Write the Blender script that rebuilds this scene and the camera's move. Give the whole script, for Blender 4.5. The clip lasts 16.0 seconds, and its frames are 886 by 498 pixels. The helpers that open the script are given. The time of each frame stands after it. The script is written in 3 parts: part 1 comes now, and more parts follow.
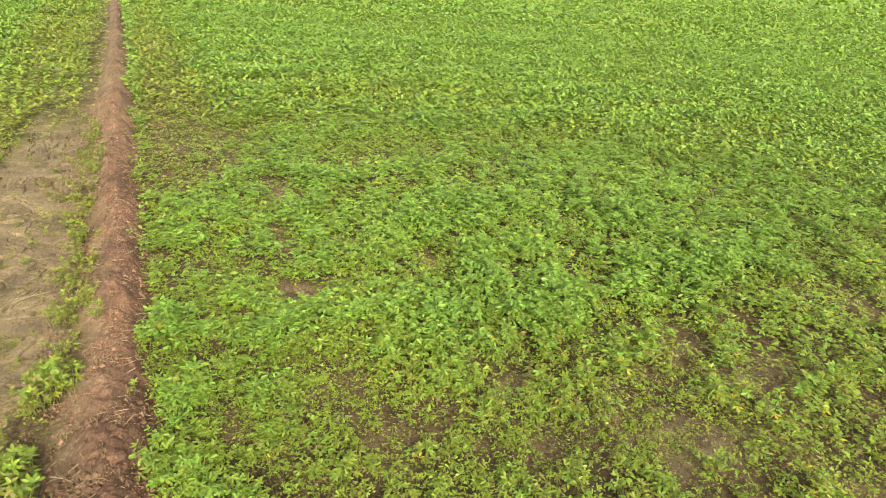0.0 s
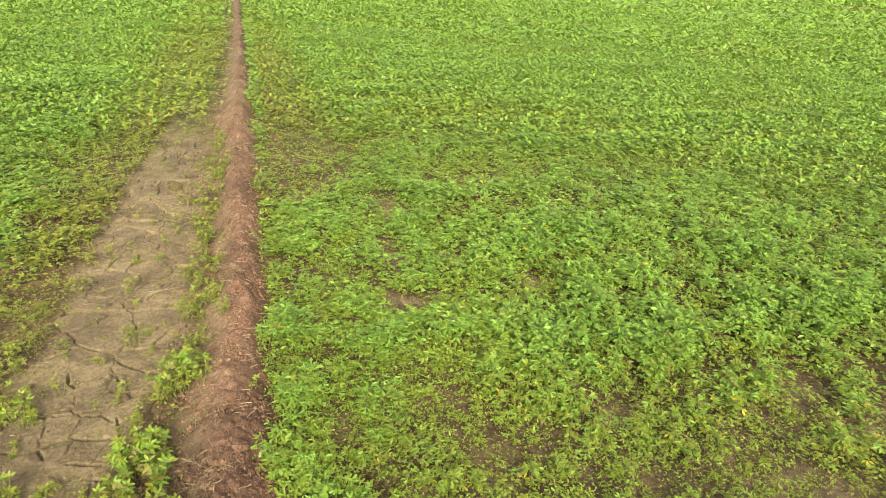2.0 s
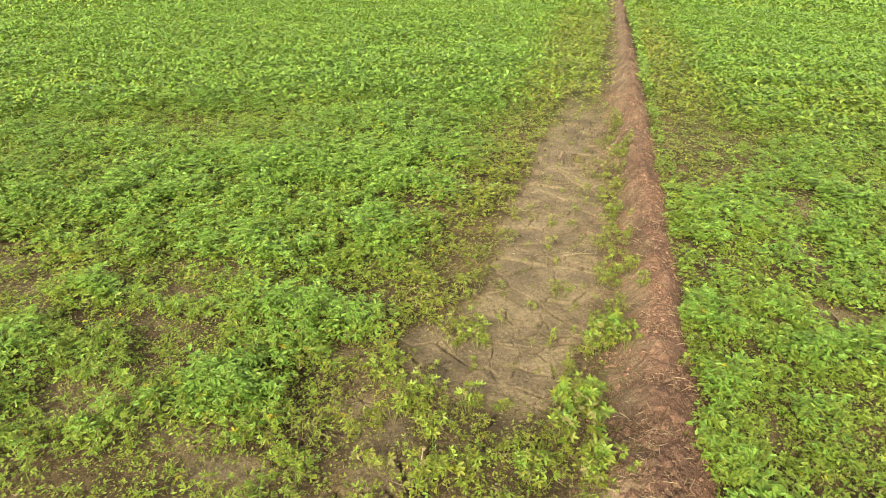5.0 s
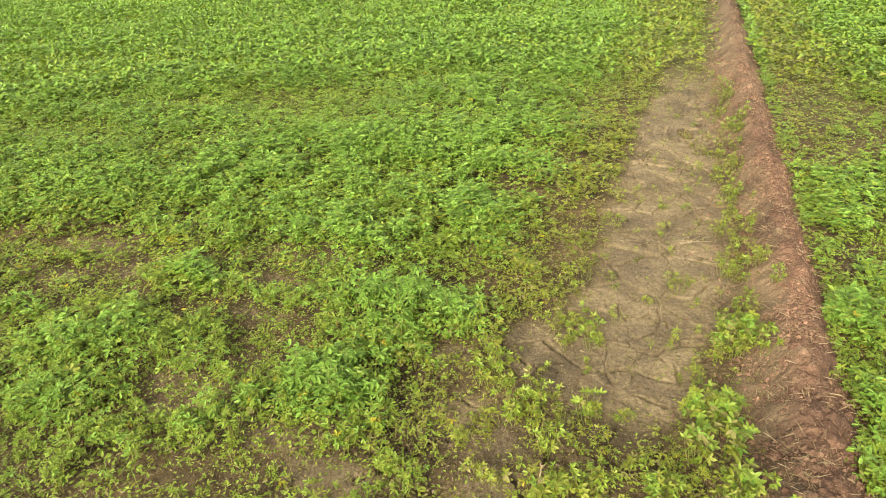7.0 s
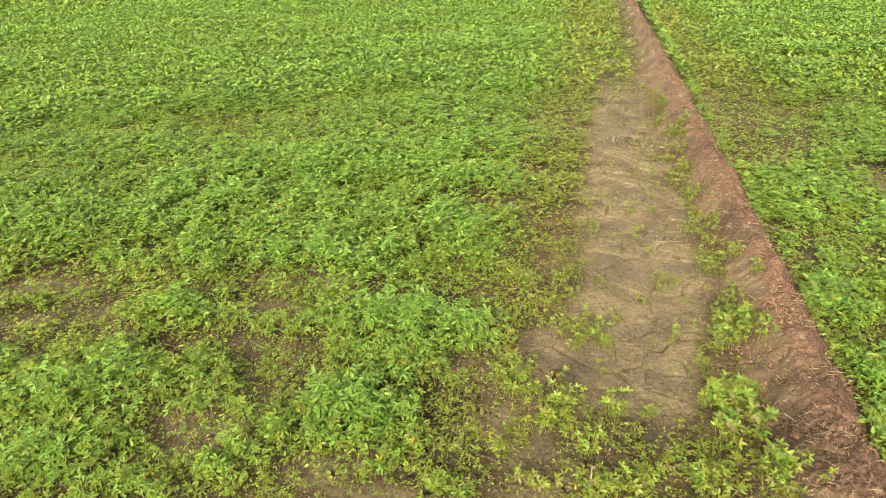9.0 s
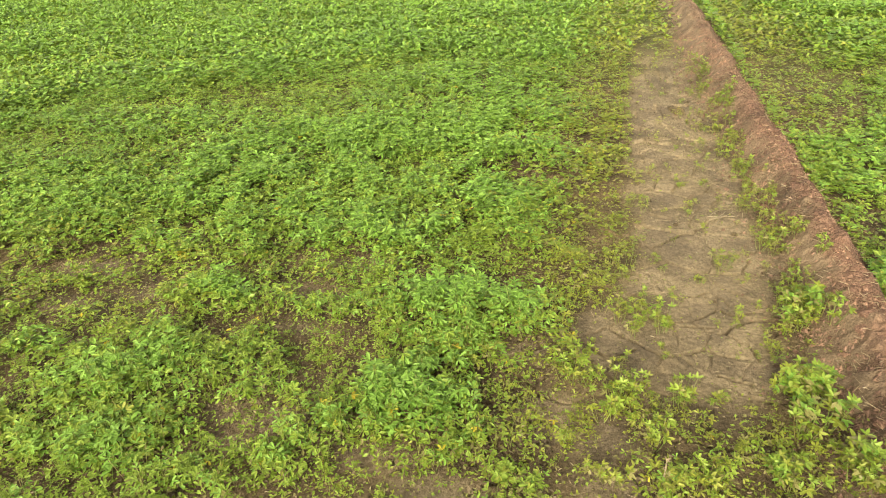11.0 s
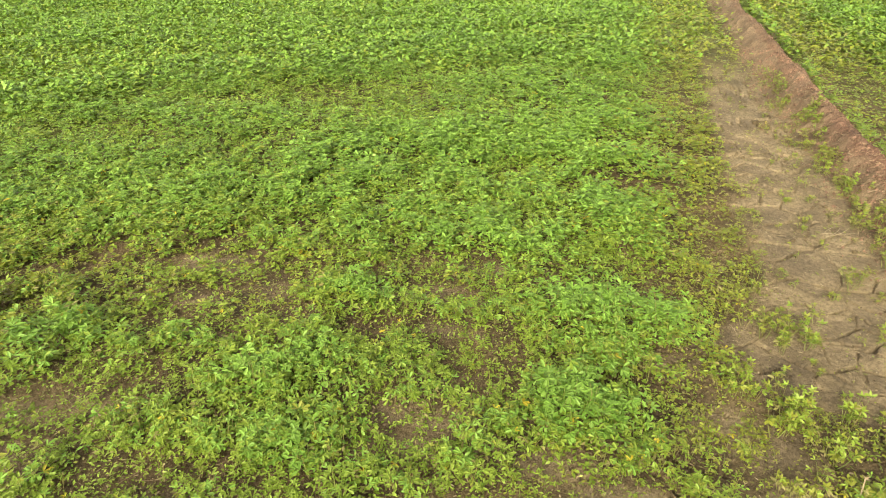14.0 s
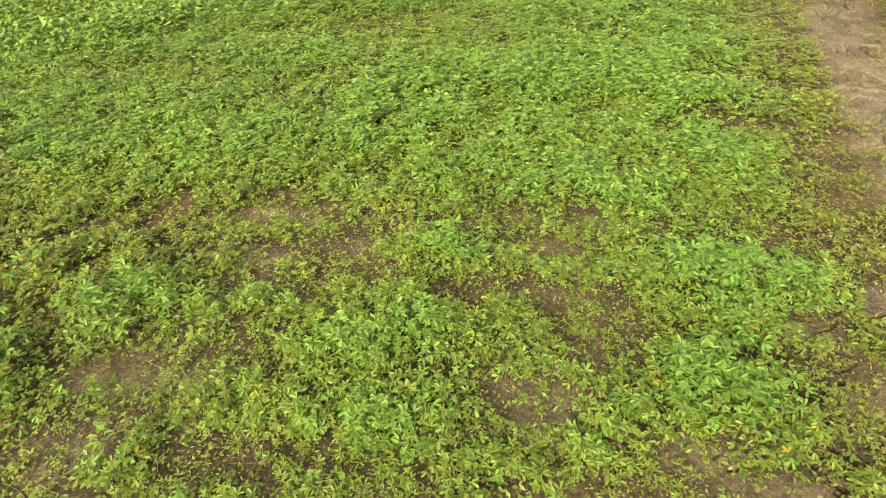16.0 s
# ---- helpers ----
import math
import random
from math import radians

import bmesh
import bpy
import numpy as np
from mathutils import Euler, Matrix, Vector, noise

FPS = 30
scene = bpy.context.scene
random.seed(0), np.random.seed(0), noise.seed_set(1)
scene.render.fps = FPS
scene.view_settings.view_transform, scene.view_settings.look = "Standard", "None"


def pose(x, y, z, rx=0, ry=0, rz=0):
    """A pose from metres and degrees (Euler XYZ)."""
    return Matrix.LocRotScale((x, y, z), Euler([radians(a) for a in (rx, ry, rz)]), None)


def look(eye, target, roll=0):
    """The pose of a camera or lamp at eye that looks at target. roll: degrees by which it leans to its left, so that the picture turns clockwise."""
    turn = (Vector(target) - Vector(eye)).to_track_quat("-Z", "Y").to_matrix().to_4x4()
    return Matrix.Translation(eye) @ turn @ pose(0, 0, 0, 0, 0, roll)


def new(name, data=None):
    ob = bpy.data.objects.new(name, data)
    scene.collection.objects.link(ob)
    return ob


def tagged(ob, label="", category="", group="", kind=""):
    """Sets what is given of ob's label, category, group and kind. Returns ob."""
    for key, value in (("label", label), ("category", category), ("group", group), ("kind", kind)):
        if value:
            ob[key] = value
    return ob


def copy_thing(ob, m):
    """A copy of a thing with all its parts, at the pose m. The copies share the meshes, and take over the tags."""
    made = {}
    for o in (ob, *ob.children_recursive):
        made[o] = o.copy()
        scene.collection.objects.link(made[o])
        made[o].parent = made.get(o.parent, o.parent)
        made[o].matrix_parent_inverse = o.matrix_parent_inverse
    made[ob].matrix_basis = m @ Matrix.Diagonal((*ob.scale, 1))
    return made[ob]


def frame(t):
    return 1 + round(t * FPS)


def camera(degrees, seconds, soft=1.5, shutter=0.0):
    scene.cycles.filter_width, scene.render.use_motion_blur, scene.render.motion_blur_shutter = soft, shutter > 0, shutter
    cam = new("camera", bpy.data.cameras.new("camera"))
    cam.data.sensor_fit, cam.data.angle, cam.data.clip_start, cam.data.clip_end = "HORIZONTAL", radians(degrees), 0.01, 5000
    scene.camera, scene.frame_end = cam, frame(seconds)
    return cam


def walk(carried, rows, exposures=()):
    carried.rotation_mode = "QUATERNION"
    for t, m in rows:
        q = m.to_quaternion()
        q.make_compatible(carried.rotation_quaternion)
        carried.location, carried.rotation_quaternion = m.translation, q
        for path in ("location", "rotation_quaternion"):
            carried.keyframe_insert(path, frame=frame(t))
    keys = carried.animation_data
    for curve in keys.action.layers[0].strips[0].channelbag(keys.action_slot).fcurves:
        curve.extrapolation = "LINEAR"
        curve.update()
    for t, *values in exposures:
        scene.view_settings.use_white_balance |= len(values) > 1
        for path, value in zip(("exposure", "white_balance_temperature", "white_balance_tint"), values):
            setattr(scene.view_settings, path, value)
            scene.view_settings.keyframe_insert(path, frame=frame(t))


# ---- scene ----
cam = camera(70.3, 16.0, soft=1.0)
EXPOSURE = 1.68
PATH = [
    (0, (0.2, 0.219, 1.518), (1.034, 1.809, 0.637), 4.1),
    (0.5, (0.191, 0.217, 1.522), (0.966, 1.839, 0.645), 3.8),
    (1, (0.178, 0.218, 1.512), (0.885, 1.87, 0.632), 4.1),
    (1.5, (0.161, 0.233, 1.513), (0.806, 1.9, 0.616), 3.9),
    (2, (0.087, 0.235, 1.518), (0.682, 1.949, 0.677), 4.0),
    (2.5, (-0.046, 0.234, 1.522), (0.368, 1.993, 0.665), 3.3),
    (3, (-0.13, 0.24, 1.517), (0.192, 2.007, 0.638), 3.6),
    (3.5, (-0.228, 0.224, 1.505), (-0.035, 2.006, 0.618), 3.2),
    (4, (-0.29, 0.212, 1.493), (-0.321, 1.993, 0.585), 2.0),
    (4.5, (-0.346, 0.202, 1.486), (-0.584, 1.963, 0.567), 1.1),
    (5, (-0.384, 0.194, 1.484), (-0.752, 1.933, 0.567), 0.5),
    (5.2, (-0.392, 0.19, 1.484), (-0.826, 1.908, 0.557), 0.1),
    (7.3, (-0.592, 0.368, 1.449), (-1.169, 2.0, 0.446), -2.6),
    (7.5, (-0.619, 0.371, 1.444), (-1.153, 2.012, 0.434), -2.6),
    (8, (-0.749, 0.338, 1.454), (-1.144, 2.023, 0.452), -3.5),
    (8.5, (-0.833, 0.279, 1.465), (-1.191, 1.984, 0.483), -2.7),
    (9, (-0.879, 0.259, 1.468), (-1.203, 1.987, 0.514), -2.0),
    (9.5, (-0.918, 0.238, 1.458), (-1.245, 1.964, 0.502), -2.1),
    (9.7, (-0.921, 0.237, 1.457), (-1.27, 1.948, 0.481), -2.7),
    (11.8, (-1.221, 0.379, 1.464), (-1.592, 2.02, 0.382), -3.6),
    (12, (-1.289, 0.365, 1.469), (-1.601, 2.002, 0.364), -3.5),
    (12.5, (-1.413, 0.313, 1.486), (-1.704, 1.951, 0.375), -3.6),
    (13, (-1.464, 0.274, 1.493), (-1.753, 1.929, 0.408), -2.7),
    (13.5, (-1.51, 0.25, 1.494), (-1.797, 1.917, 0.426), -1.5),
    (14, (-1.565, 0.228, 1.499), (-1.93, 1.902, 0.467), -1.2),
    (14.5, (-1.609, 0.264, 1.48), (-2.037, 1.912, 0.431), -2.2),
    (15, (-1.715, 0.329, 1.473), (-2.191, 1.944, 0.393), -3.9),
    (15.5, (-1.767, 0.375, 1.463), (-2.216, 1.951, 0.316), -3.4),
    (16, (-1.861, 0.413, 1.445), (-2.295, 1.95, 0.241), -3.4),
]
walk(cam, [(t, look(eye, target, roll)) for t, eye, target, roll in PATH],
     exposures=[(0, EXPOSURE, 6900, 10), (16, EXPOSURE, 6900, 10)])

# ---- world and sun: a bright overcast day ----
SUN_UP, SUN_ROUND = 31, 190
world = bpy.data.worlds.new("overcast_sky")
world.use_nodes = True
scene.world = world
wn, wl = world.node_tree.nodes, world.node_tree.links
sky = wn.new("ShaderNodeTexSky")
sky.sky_type, sky.sun_disc = "NISHITA", False
sky.sun_elevation, sky.sun_rotation = radians(SUN_UP), radians(SUN_ROUND)
sky.dust_density, sky.air_density = 4.0, 1.0
veil = wn.new("ShaderNodeHueSaturation")
veil.inputs["Saturation"].default_value = 0.1
wl.new(sky.outputs[0], veil.inputs["Color"])
wl.new(veil.outputs[0], wn["Background"].inputs["Color"])
wn["Background"].inputs["Strength"].default_value = 0.15
sun = new("sun", bpy.data.lights.new("sun", "SUN"))
sun.data.energy, sun.data.angle, sun.data.color = 2.6, radians(24), (1.0, 0.93, 0.72)
a, e = radians(SUN_ROUND), radians(SUN_UP)
sun.matrix_world = look((0, 0, 0), (-math.sin(a) * math.cos(e), -math.cos(a) * math.cos(e), -math.sin(e)))


# ---- smooth random fields over the plan ----
LATTICE = np.random.default_rng(11).random((256, 256))


def wave(x, y, size, seed=0):
    """Value noise from 0 to 1 with lumps about size metres across."""
    x, y = np.asarray(x, float) / size + 31.7 * seed, np.asarray(y, float) / size + 17.3 * seed
    i, j = np.floor(x).astype(int), np.floor(y).astype(int)
    u, v = x - i, y - j
    u, v = u * u * (3 - 2 * u), v * v * (3 - 2 * v)
    i0, i1, j0, j1 = i % 256, (i + 1) % 256, j % 256, (j + 1) % 256
    low = LATTICE[i0, j0] * (1 - u) + LATTICE[i1, j0] * u
    return low * (1 - v) + (LATTICE[i0, j1] * (1 - u) + LATTICE[i1, j1] * u) * v


def rough(x, y, size, octaves=3, seed=0):
    """Several sizes of wave added, from about -0.5 to 0.5."""
    return sum((wave(x, y, size / 2**k, seed + 7 * k) - 0.5) / 2**k for k in range(octaves)) / 1.5


def ease(x, low, high):
    s = np.clip((np.asarray(x, float) - low) / (high - low), 0, 1)
    return s * s * (3 - 2 * s)


def blob(x, y, at, inner=0.55, outer=1.25):
    """1 in the middle of an uneven round patch (x, y, half length, half width), 0 outside."""
    cx, cy, rx, ry = at
    full = np.zeros(np.shape(x))
    close = (np.abs(x - cx) < (outer + 1) * rx) & (np.abs(y - cy) < (outer + 1) * ry)
    x, y = x[close], y[close]
    d = np.sqrt(((x - cx) / rx) ** 2 + ((y - cy) / ry) ** 2) + 0.9 * rough(x, y, 0.12, 2, 5) + 0.9 * rough(x, y, 0.34, 2, 6)
    full[close] = 1 - ease(d, inner, outer)
    return full


# ---- the lie of the land ----
BUND_HIGH = 0.135
BUND_Y = [1.55, 2.0, 2.4, 2.9, 3.5, 4.4, 6.0, 8.8, 14.0, 22.0, 60.0]
BUND_X = [-0.055, -0.015, 0.02, 0.04, 0.06, 0.065, 0.097, 0.155, 0.25, 0.37, 0.9]
BUND_SPREAD = [1.12, 1.0, 0.86, 0.76, 0.82, 0.98, 1.0, 0.9, 0.85, 0.8, 0.8]


def bund_mid(y):
    """The crest of the earth bund, which runs away from the camera."""
    return np.interp(y, BUND_Y, BUND_X)


def bund_z(x, y):
    spread = np.interp(y, BUND_Y, BUND_SPREAD)
    d = x - bund_mid(y) + 0.035 * rough(x * 0 + 3, y, 0.5, 2, 3) + 0.06 * rough(x, y, 0.16, 3, 15)
    wide = 0.13 * spread * (1 + 0.25 * rough(x * 0, y, 0.6, 2, 8)) * (1 + 0.25 * rough(x, y, 0.2, 2, 14))
    return BUND_HIGH * np.exp(-np.abs(d / wide) ** np.where(d < 0, 2.2, 2.6)) * (1 + 0.14 * rough(x * 0 + 9, y, 0.45, 2, 4)) - 0.012


def earth_z(x, y):
    near = 1 - ease(np.hypot(x, y), 8, 25)
    return near * (0.045 * rough(x, y, 0.8, 3, 2) + 0.012 * rough(x, y, 0.09, 2, 6))


def land_z(x, y):
    return np.maximum(earth_z(x, y), bund_z(x, y))


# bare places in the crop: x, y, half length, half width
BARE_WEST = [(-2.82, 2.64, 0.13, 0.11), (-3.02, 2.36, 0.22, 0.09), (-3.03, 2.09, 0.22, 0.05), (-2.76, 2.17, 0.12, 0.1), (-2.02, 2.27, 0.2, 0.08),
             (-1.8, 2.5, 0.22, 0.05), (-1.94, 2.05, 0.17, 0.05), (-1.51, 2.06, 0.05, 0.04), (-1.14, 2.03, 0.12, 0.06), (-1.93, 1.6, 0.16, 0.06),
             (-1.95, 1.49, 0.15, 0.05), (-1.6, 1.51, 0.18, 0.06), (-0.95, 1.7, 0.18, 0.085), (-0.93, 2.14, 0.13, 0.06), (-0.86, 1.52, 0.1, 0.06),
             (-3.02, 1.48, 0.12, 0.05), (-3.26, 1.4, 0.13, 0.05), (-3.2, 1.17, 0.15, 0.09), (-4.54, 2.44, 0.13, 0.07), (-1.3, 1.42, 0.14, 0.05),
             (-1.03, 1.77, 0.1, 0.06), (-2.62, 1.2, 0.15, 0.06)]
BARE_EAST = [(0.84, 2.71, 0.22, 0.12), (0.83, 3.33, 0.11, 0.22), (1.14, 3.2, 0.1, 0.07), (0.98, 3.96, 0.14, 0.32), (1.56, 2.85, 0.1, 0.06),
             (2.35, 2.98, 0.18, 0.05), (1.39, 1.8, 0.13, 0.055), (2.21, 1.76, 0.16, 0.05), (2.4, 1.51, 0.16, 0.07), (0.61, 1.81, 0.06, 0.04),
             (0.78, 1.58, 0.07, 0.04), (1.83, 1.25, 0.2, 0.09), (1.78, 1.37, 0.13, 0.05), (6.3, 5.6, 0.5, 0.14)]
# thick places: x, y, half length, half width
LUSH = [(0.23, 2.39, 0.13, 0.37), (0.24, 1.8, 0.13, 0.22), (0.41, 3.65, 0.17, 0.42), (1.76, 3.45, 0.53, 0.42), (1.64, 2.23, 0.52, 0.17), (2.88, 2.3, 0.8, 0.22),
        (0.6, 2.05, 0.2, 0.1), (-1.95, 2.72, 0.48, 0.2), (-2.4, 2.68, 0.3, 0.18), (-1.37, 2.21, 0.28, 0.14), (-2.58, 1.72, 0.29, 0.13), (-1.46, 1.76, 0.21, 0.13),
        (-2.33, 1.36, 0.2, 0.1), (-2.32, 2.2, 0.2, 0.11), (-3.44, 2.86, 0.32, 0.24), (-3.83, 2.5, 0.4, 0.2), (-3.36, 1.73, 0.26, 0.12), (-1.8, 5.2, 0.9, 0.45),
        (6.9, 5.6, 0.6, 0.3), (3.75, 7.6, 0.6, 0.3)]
# the bare cracked strip along the bund: its two edges
STRIP_Y = [1.6, 1.9, 2.1, 2.25, 2.4, 2.6, 2.85, 3.2, 3.6, 4.0, 4.5, 5.1, 6.0, 7.5]
STRIP_WEST = [-0.75, -0.76, -0.98, -0.98, -0.74, -0.8, -0.68, -0.69, -0.71, -0.67, -0.63, -0.58, -0.48, -0.35]
STRIP_EAST = [-0.5, -0.36, -0.3, -0.26, -0.23, -0.18, -0.16, -0.16, -0.15, -0.13, -0.1, -0.06, -0.02, 0.02]


def strip_depth(x, y):
    """How deep inside the bare cracked strip along the bund a place lies: 1 in the middle."""
    west, east = np.interp(y, STRIP_Y, STRIP_WEST), np.interp(y, STRIP_Y, STRIP_EAST)
    d = np.abs(x - (west + east) / 2) / ((east - west) / 2) + 0.7 * rough(x, y, 0.2, 2, 9)
    return (1 - ease(d, 0.8, 1.3)) * (1 - ease(y, 4.6, 8.0)) * ease(y, 1.65, 2.0)


def fields(x, y):
    """Cover, vigour and yellowing of the crop at places of the plan, each from 0 to 1."""
    d, spread = x - bund_mid(y), np.interp(y, BUND_Y, BUND_SPREAD)
    west = d < 0
    second = 1 - ease(np.abs(x - 39.5), 0.25, 0.5)
    bare = 0.9 * strip_depth(x, y)
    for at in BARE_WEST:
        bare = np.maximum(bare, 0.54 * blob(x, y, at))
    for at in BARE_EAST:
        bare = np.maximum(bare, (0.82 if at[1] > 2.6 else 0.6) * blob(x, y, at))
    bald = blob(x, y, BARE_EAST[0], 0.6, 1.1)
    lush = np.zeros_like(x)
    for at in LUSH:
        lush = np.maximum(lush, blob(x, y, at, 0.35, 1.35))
    # thin, pale bands on both sides of the bund and at the near end of the field
    thin = np.where(west, (1 - ease(-d, 0.8, 1.35)) * ease(y, 1.9, 2.5), (1 - ease(d, 0.55, 1.1)) * ease(d, 0.1, 0.3) * ease(y, 4.0, 4.6))
    thin *= 1 - 0.6 * ease(y, 8, 16)
    front = np.where(west, 1 - ease(y - 0.33 * (x + 0.8), 1.4, 1.95), 0.55 * (1 - ease(y + 0.3 * (x - 1.0), 1.5, 2.3)) * ease(d, 0.35, 0.8)) * (1 - 0.8 * lush)
    front *= ease(y, -2.5, -0.8)
    front = np.maximum(front, 1.45 * ease(y, -1.5, 0.5) * (1 - ease(y, 1.85, 2.2)) * west * (1 - ease(-d, 0.9, 1.5)))
    near = 1 - ease(np.hypot(x, y), 3.2, 6.0)
    tufts = 0.3 + 1.3 * ease(wave(x, y, 0.085, 55), 0.35, 0.7)
    clump = ease(wave(x * 0.75, y, 0.12, 77) + 0.35 * (wave(x, y, 0.05, 79) - 0.5), 0.25, 0.68)
    gaps = near * ease(rough(x * 0.6, y, 0.45, 3, 21), 0.05, 0.3)
    on_bund = ease(d / spread, -0.2, -0.08) * (1 - ease(d / spread + 0.12 * rough(x, y, 0.16, 2, 13), 0.115, 0.165))
    foot = west * (1 - ease(-d, 0.22, 0.36)) * ease(y, 1.7, 2.0)
    rich = np.where(west, ease(-d, 1.1, 1.6) * ease(y, 2.35, 2.8), 0.75 * ease(d, 0.25, 0.6) * ease(y, 1.8, 2.4)) * (1 - bare)
    rich = np.maximum(rich, lush)
    cover = (1 - bare) * (1 - 0.42 * thin) * (1 - 0.85 * foot) * np.clip(1 - 0.8 * front * (1 - 0.3 - 0.4 * tufts), 0, 1) * (1 - 0.4 * gaps * (1 - lush))
    cover = cover * (1 - near * (1 - rich) * (0.1 + 0.42 * (1 - clump)))
    cover = np.maximum(cover, ease(lush, 0.25, 0.8) * (0.9 - 0.35 * near * (1 - clump))) * (1 - 0.95 * bald) * (1 - on_bund) * (1 - second)
    vigour = 0.73 - 0.2 * near + 0.29 * near * rich + 0.9 * rough(x * 0.4, y, 0.36, 3, 33) * (1 - 0.4 * ease(np.hypot(x, y), 3.5, 7)) * (1 - 0.6 * near) + 0.3 * rough(x, y, 1.7, 2, 35)
    # vigour also rises with distance, so lighter lush leaves brighten the far crop
    vigour = np.clip(vigour + 0.14 * ease(np.hypot(x, y), 5, 9) - 0.32 * thin - 0.2 * front * (1 - lush) - 0.3 * bare + 0.42 * near * (clump - 0.6), 0.1, 1.15)
    yellow = 0.22 + 0.6 * rough(x, y, 1.6, 3, 41) * (1 - 0.5 * ease(np.hypot(x, y), 5, 12)) + 0.42 * thin + 0.2 * front + 0.22 * bare + 0.13 * near * (1 - rich) - 0.15 * rich
    yellow = np.clip(yellow - 0.2 * ease(np.hypot(x, y), 4, 8) * (1 - 0.6 * thin), 0, 1)
    return cover, vigour, yellow


# ---- materials ----
def shader(name):
    m = bpy.data.materials.new(name)
    m.use_nodes = True
    nt = m.node_tree
    return m, nt, nt.nodes["Principled BSDF"]


def ramp(nt, source, stops):
    r = nt.nodes.new("ShaderNodeValToRGB")
    while len(r.color_ramp.elements) < len(stops):
        r.color_ramp.elements.new(0.5)
    for el, (at, colour) in zip(r.color_ramp.elements, stops):
        el.position, el.color = at, (*colour, 1)
    nt.links.new(source, r.inputs[0])
    return r.outputs[0]


def grain(nt, scale, detail=6, rough_=0.6, kind="ShaderNodeTexNoise"):
    c = nt.nodes.new("ShaderNodeNewGeometry")
    t = nt.nodes.new(kind)
    nt.links.new(c.outputs["Position"], t.inputs["Vector"])
    t.inputs["Scale"].default_value = scale
    if kind == "ShaderNodeTexNoise":
        t.inputs["Detail"].default_value, t.inputs["Roughness"].default_value = detail, rough_
    return t.outputs[0]


def blend(nt, factor, one, two, how="MIX"):
    m = nt.nodes.new("ShaderNodeMix")
    m.data_type, m.blend_type = "RGBA", how
    for value, socket in ((factor, m.inputs[0]), (one, m.inputs[6]), (two, m.inputs[7])):
        if isinstance(value, (int, float)):
            socket.default_value = value
        elif isinstance(value, tuple):
            socket.default_value = (*value, 1)
        else:
            nt.links.new(value, socket)
    return m.outputs[2]


def relief(nt, bsdf, heights, strength, distance):
    b = nt.nodes.new("ShaderNodeBump")
    b.inputs["Strength"].default_value, b.inputs["Distance"].default_value = strength, distance
    nt.links.new(heights, b.inputs["Height"])
    nt.links.new(b.outputs[0], bsdf.inputs["Normal"])


def soil_material(name, dark, mid, pale, patch, bump, scale, each=False, crust=None):
    m, nt, bsdf = shader(name)
    fine = ramp(nt, grain(nt, scale, 10, 0.75), [(0.34, dark), (0.5, mid), (0.66, pale)])
    broad = ramp(nt, grain(nt, 4.5, 5, 0.6), [(0.35, (0.6, 0.58, 0.56)), (0.65, patch)])
    colour = blend(nt, 1.0, fine, broad, "MULTIPLY")
    if crust:
        dry = nt.nodes.new("ShaderNodeAttribute")
        dry.attribute_name = "crust_share"
        dried = blend(nt, 1.0, ramp(nt, grain(nt, scale, 10, 0.75), [(0.34, crust[0]), (0.5, crust[1]), (0.66, crust[2])]), broad, "MULTIPLY")
        colour = blend(nt, dry.outputs["Fac"], colour, dried)
        # far ground takes the crop's green, lightened to lift dark gaps between plants
        green_lift = nt.nodes.new("ShaderNodeAttribute")
        green_lift.attribute_name = "green_lift"
        colour = blend(nt, green_lift.outputs["Fac"], colour, ramp(nt, grain(nt, 0.9, 8, 0.7), [(0.3, (0.081, 0.127, 0.02)), (0.55, (0.105, 0.158, 0.027)), (0.75, (0.124, 0.18, 0.037))]))
    if each:
        own = ramp(nt, nt.nodes.new("ShaderNodeNewGeometry").outputs["Random Per Island"], [(0.0, (0.55, 0.54, 0.53)), (0.6, (1.0, 1.0, 1.0)), (1.0, (1.25, 1.25, 1.25))])
        colour = blend(nt, 1.0, colour, own, "MULTIPLY")
    nt.links.new(colour, bsdf.inputs["Base Color"])
    bsdf.inputs["Roughness"].default_value = 0.95
    bsdf.inputs["Specular IOR Level"].default_value = 0.15
    relief(nt, bsdf, grain(nt, 1.3 * scale, 10, 0.8), 1.0, bump)
    return m


# soil off the dry crust is also darkened to deepen shade between plants
FIELD_SOIL = soil_material("field_soil", (0.034, 0.025, 0.012), (0.083, 0.061, 0.031), (0.13, 0.097, 0.053), (1.2, 1.17, 1.08), 0.01, 60,
                           crust=((0.078, 0.061, 0.037), (0.144, 0.112, 0.068), (0.192, 0.153, 0.096)))
CRUMB_SOIL = soil_material("crumb_soil", (0.062, 0.037, 0.024), (0.127, 0.077, 0.05), (0.205, 0.131, 0.087), (1.2, 1.15, 1.1), 0.004, 75, True)
BUND_SOIL = soil_material("bund_soil", (0.043, 0.025, 0.016), (0.108, 0.061, 0.039), (0.172, 0.106, 0.069), (1.15, 1.12, 1.08), 0.006, 150, crust=((0.062, 0.043, 0.026), (0.127, 0.091, 0.054), (0.18, 0.136, 0.084)))


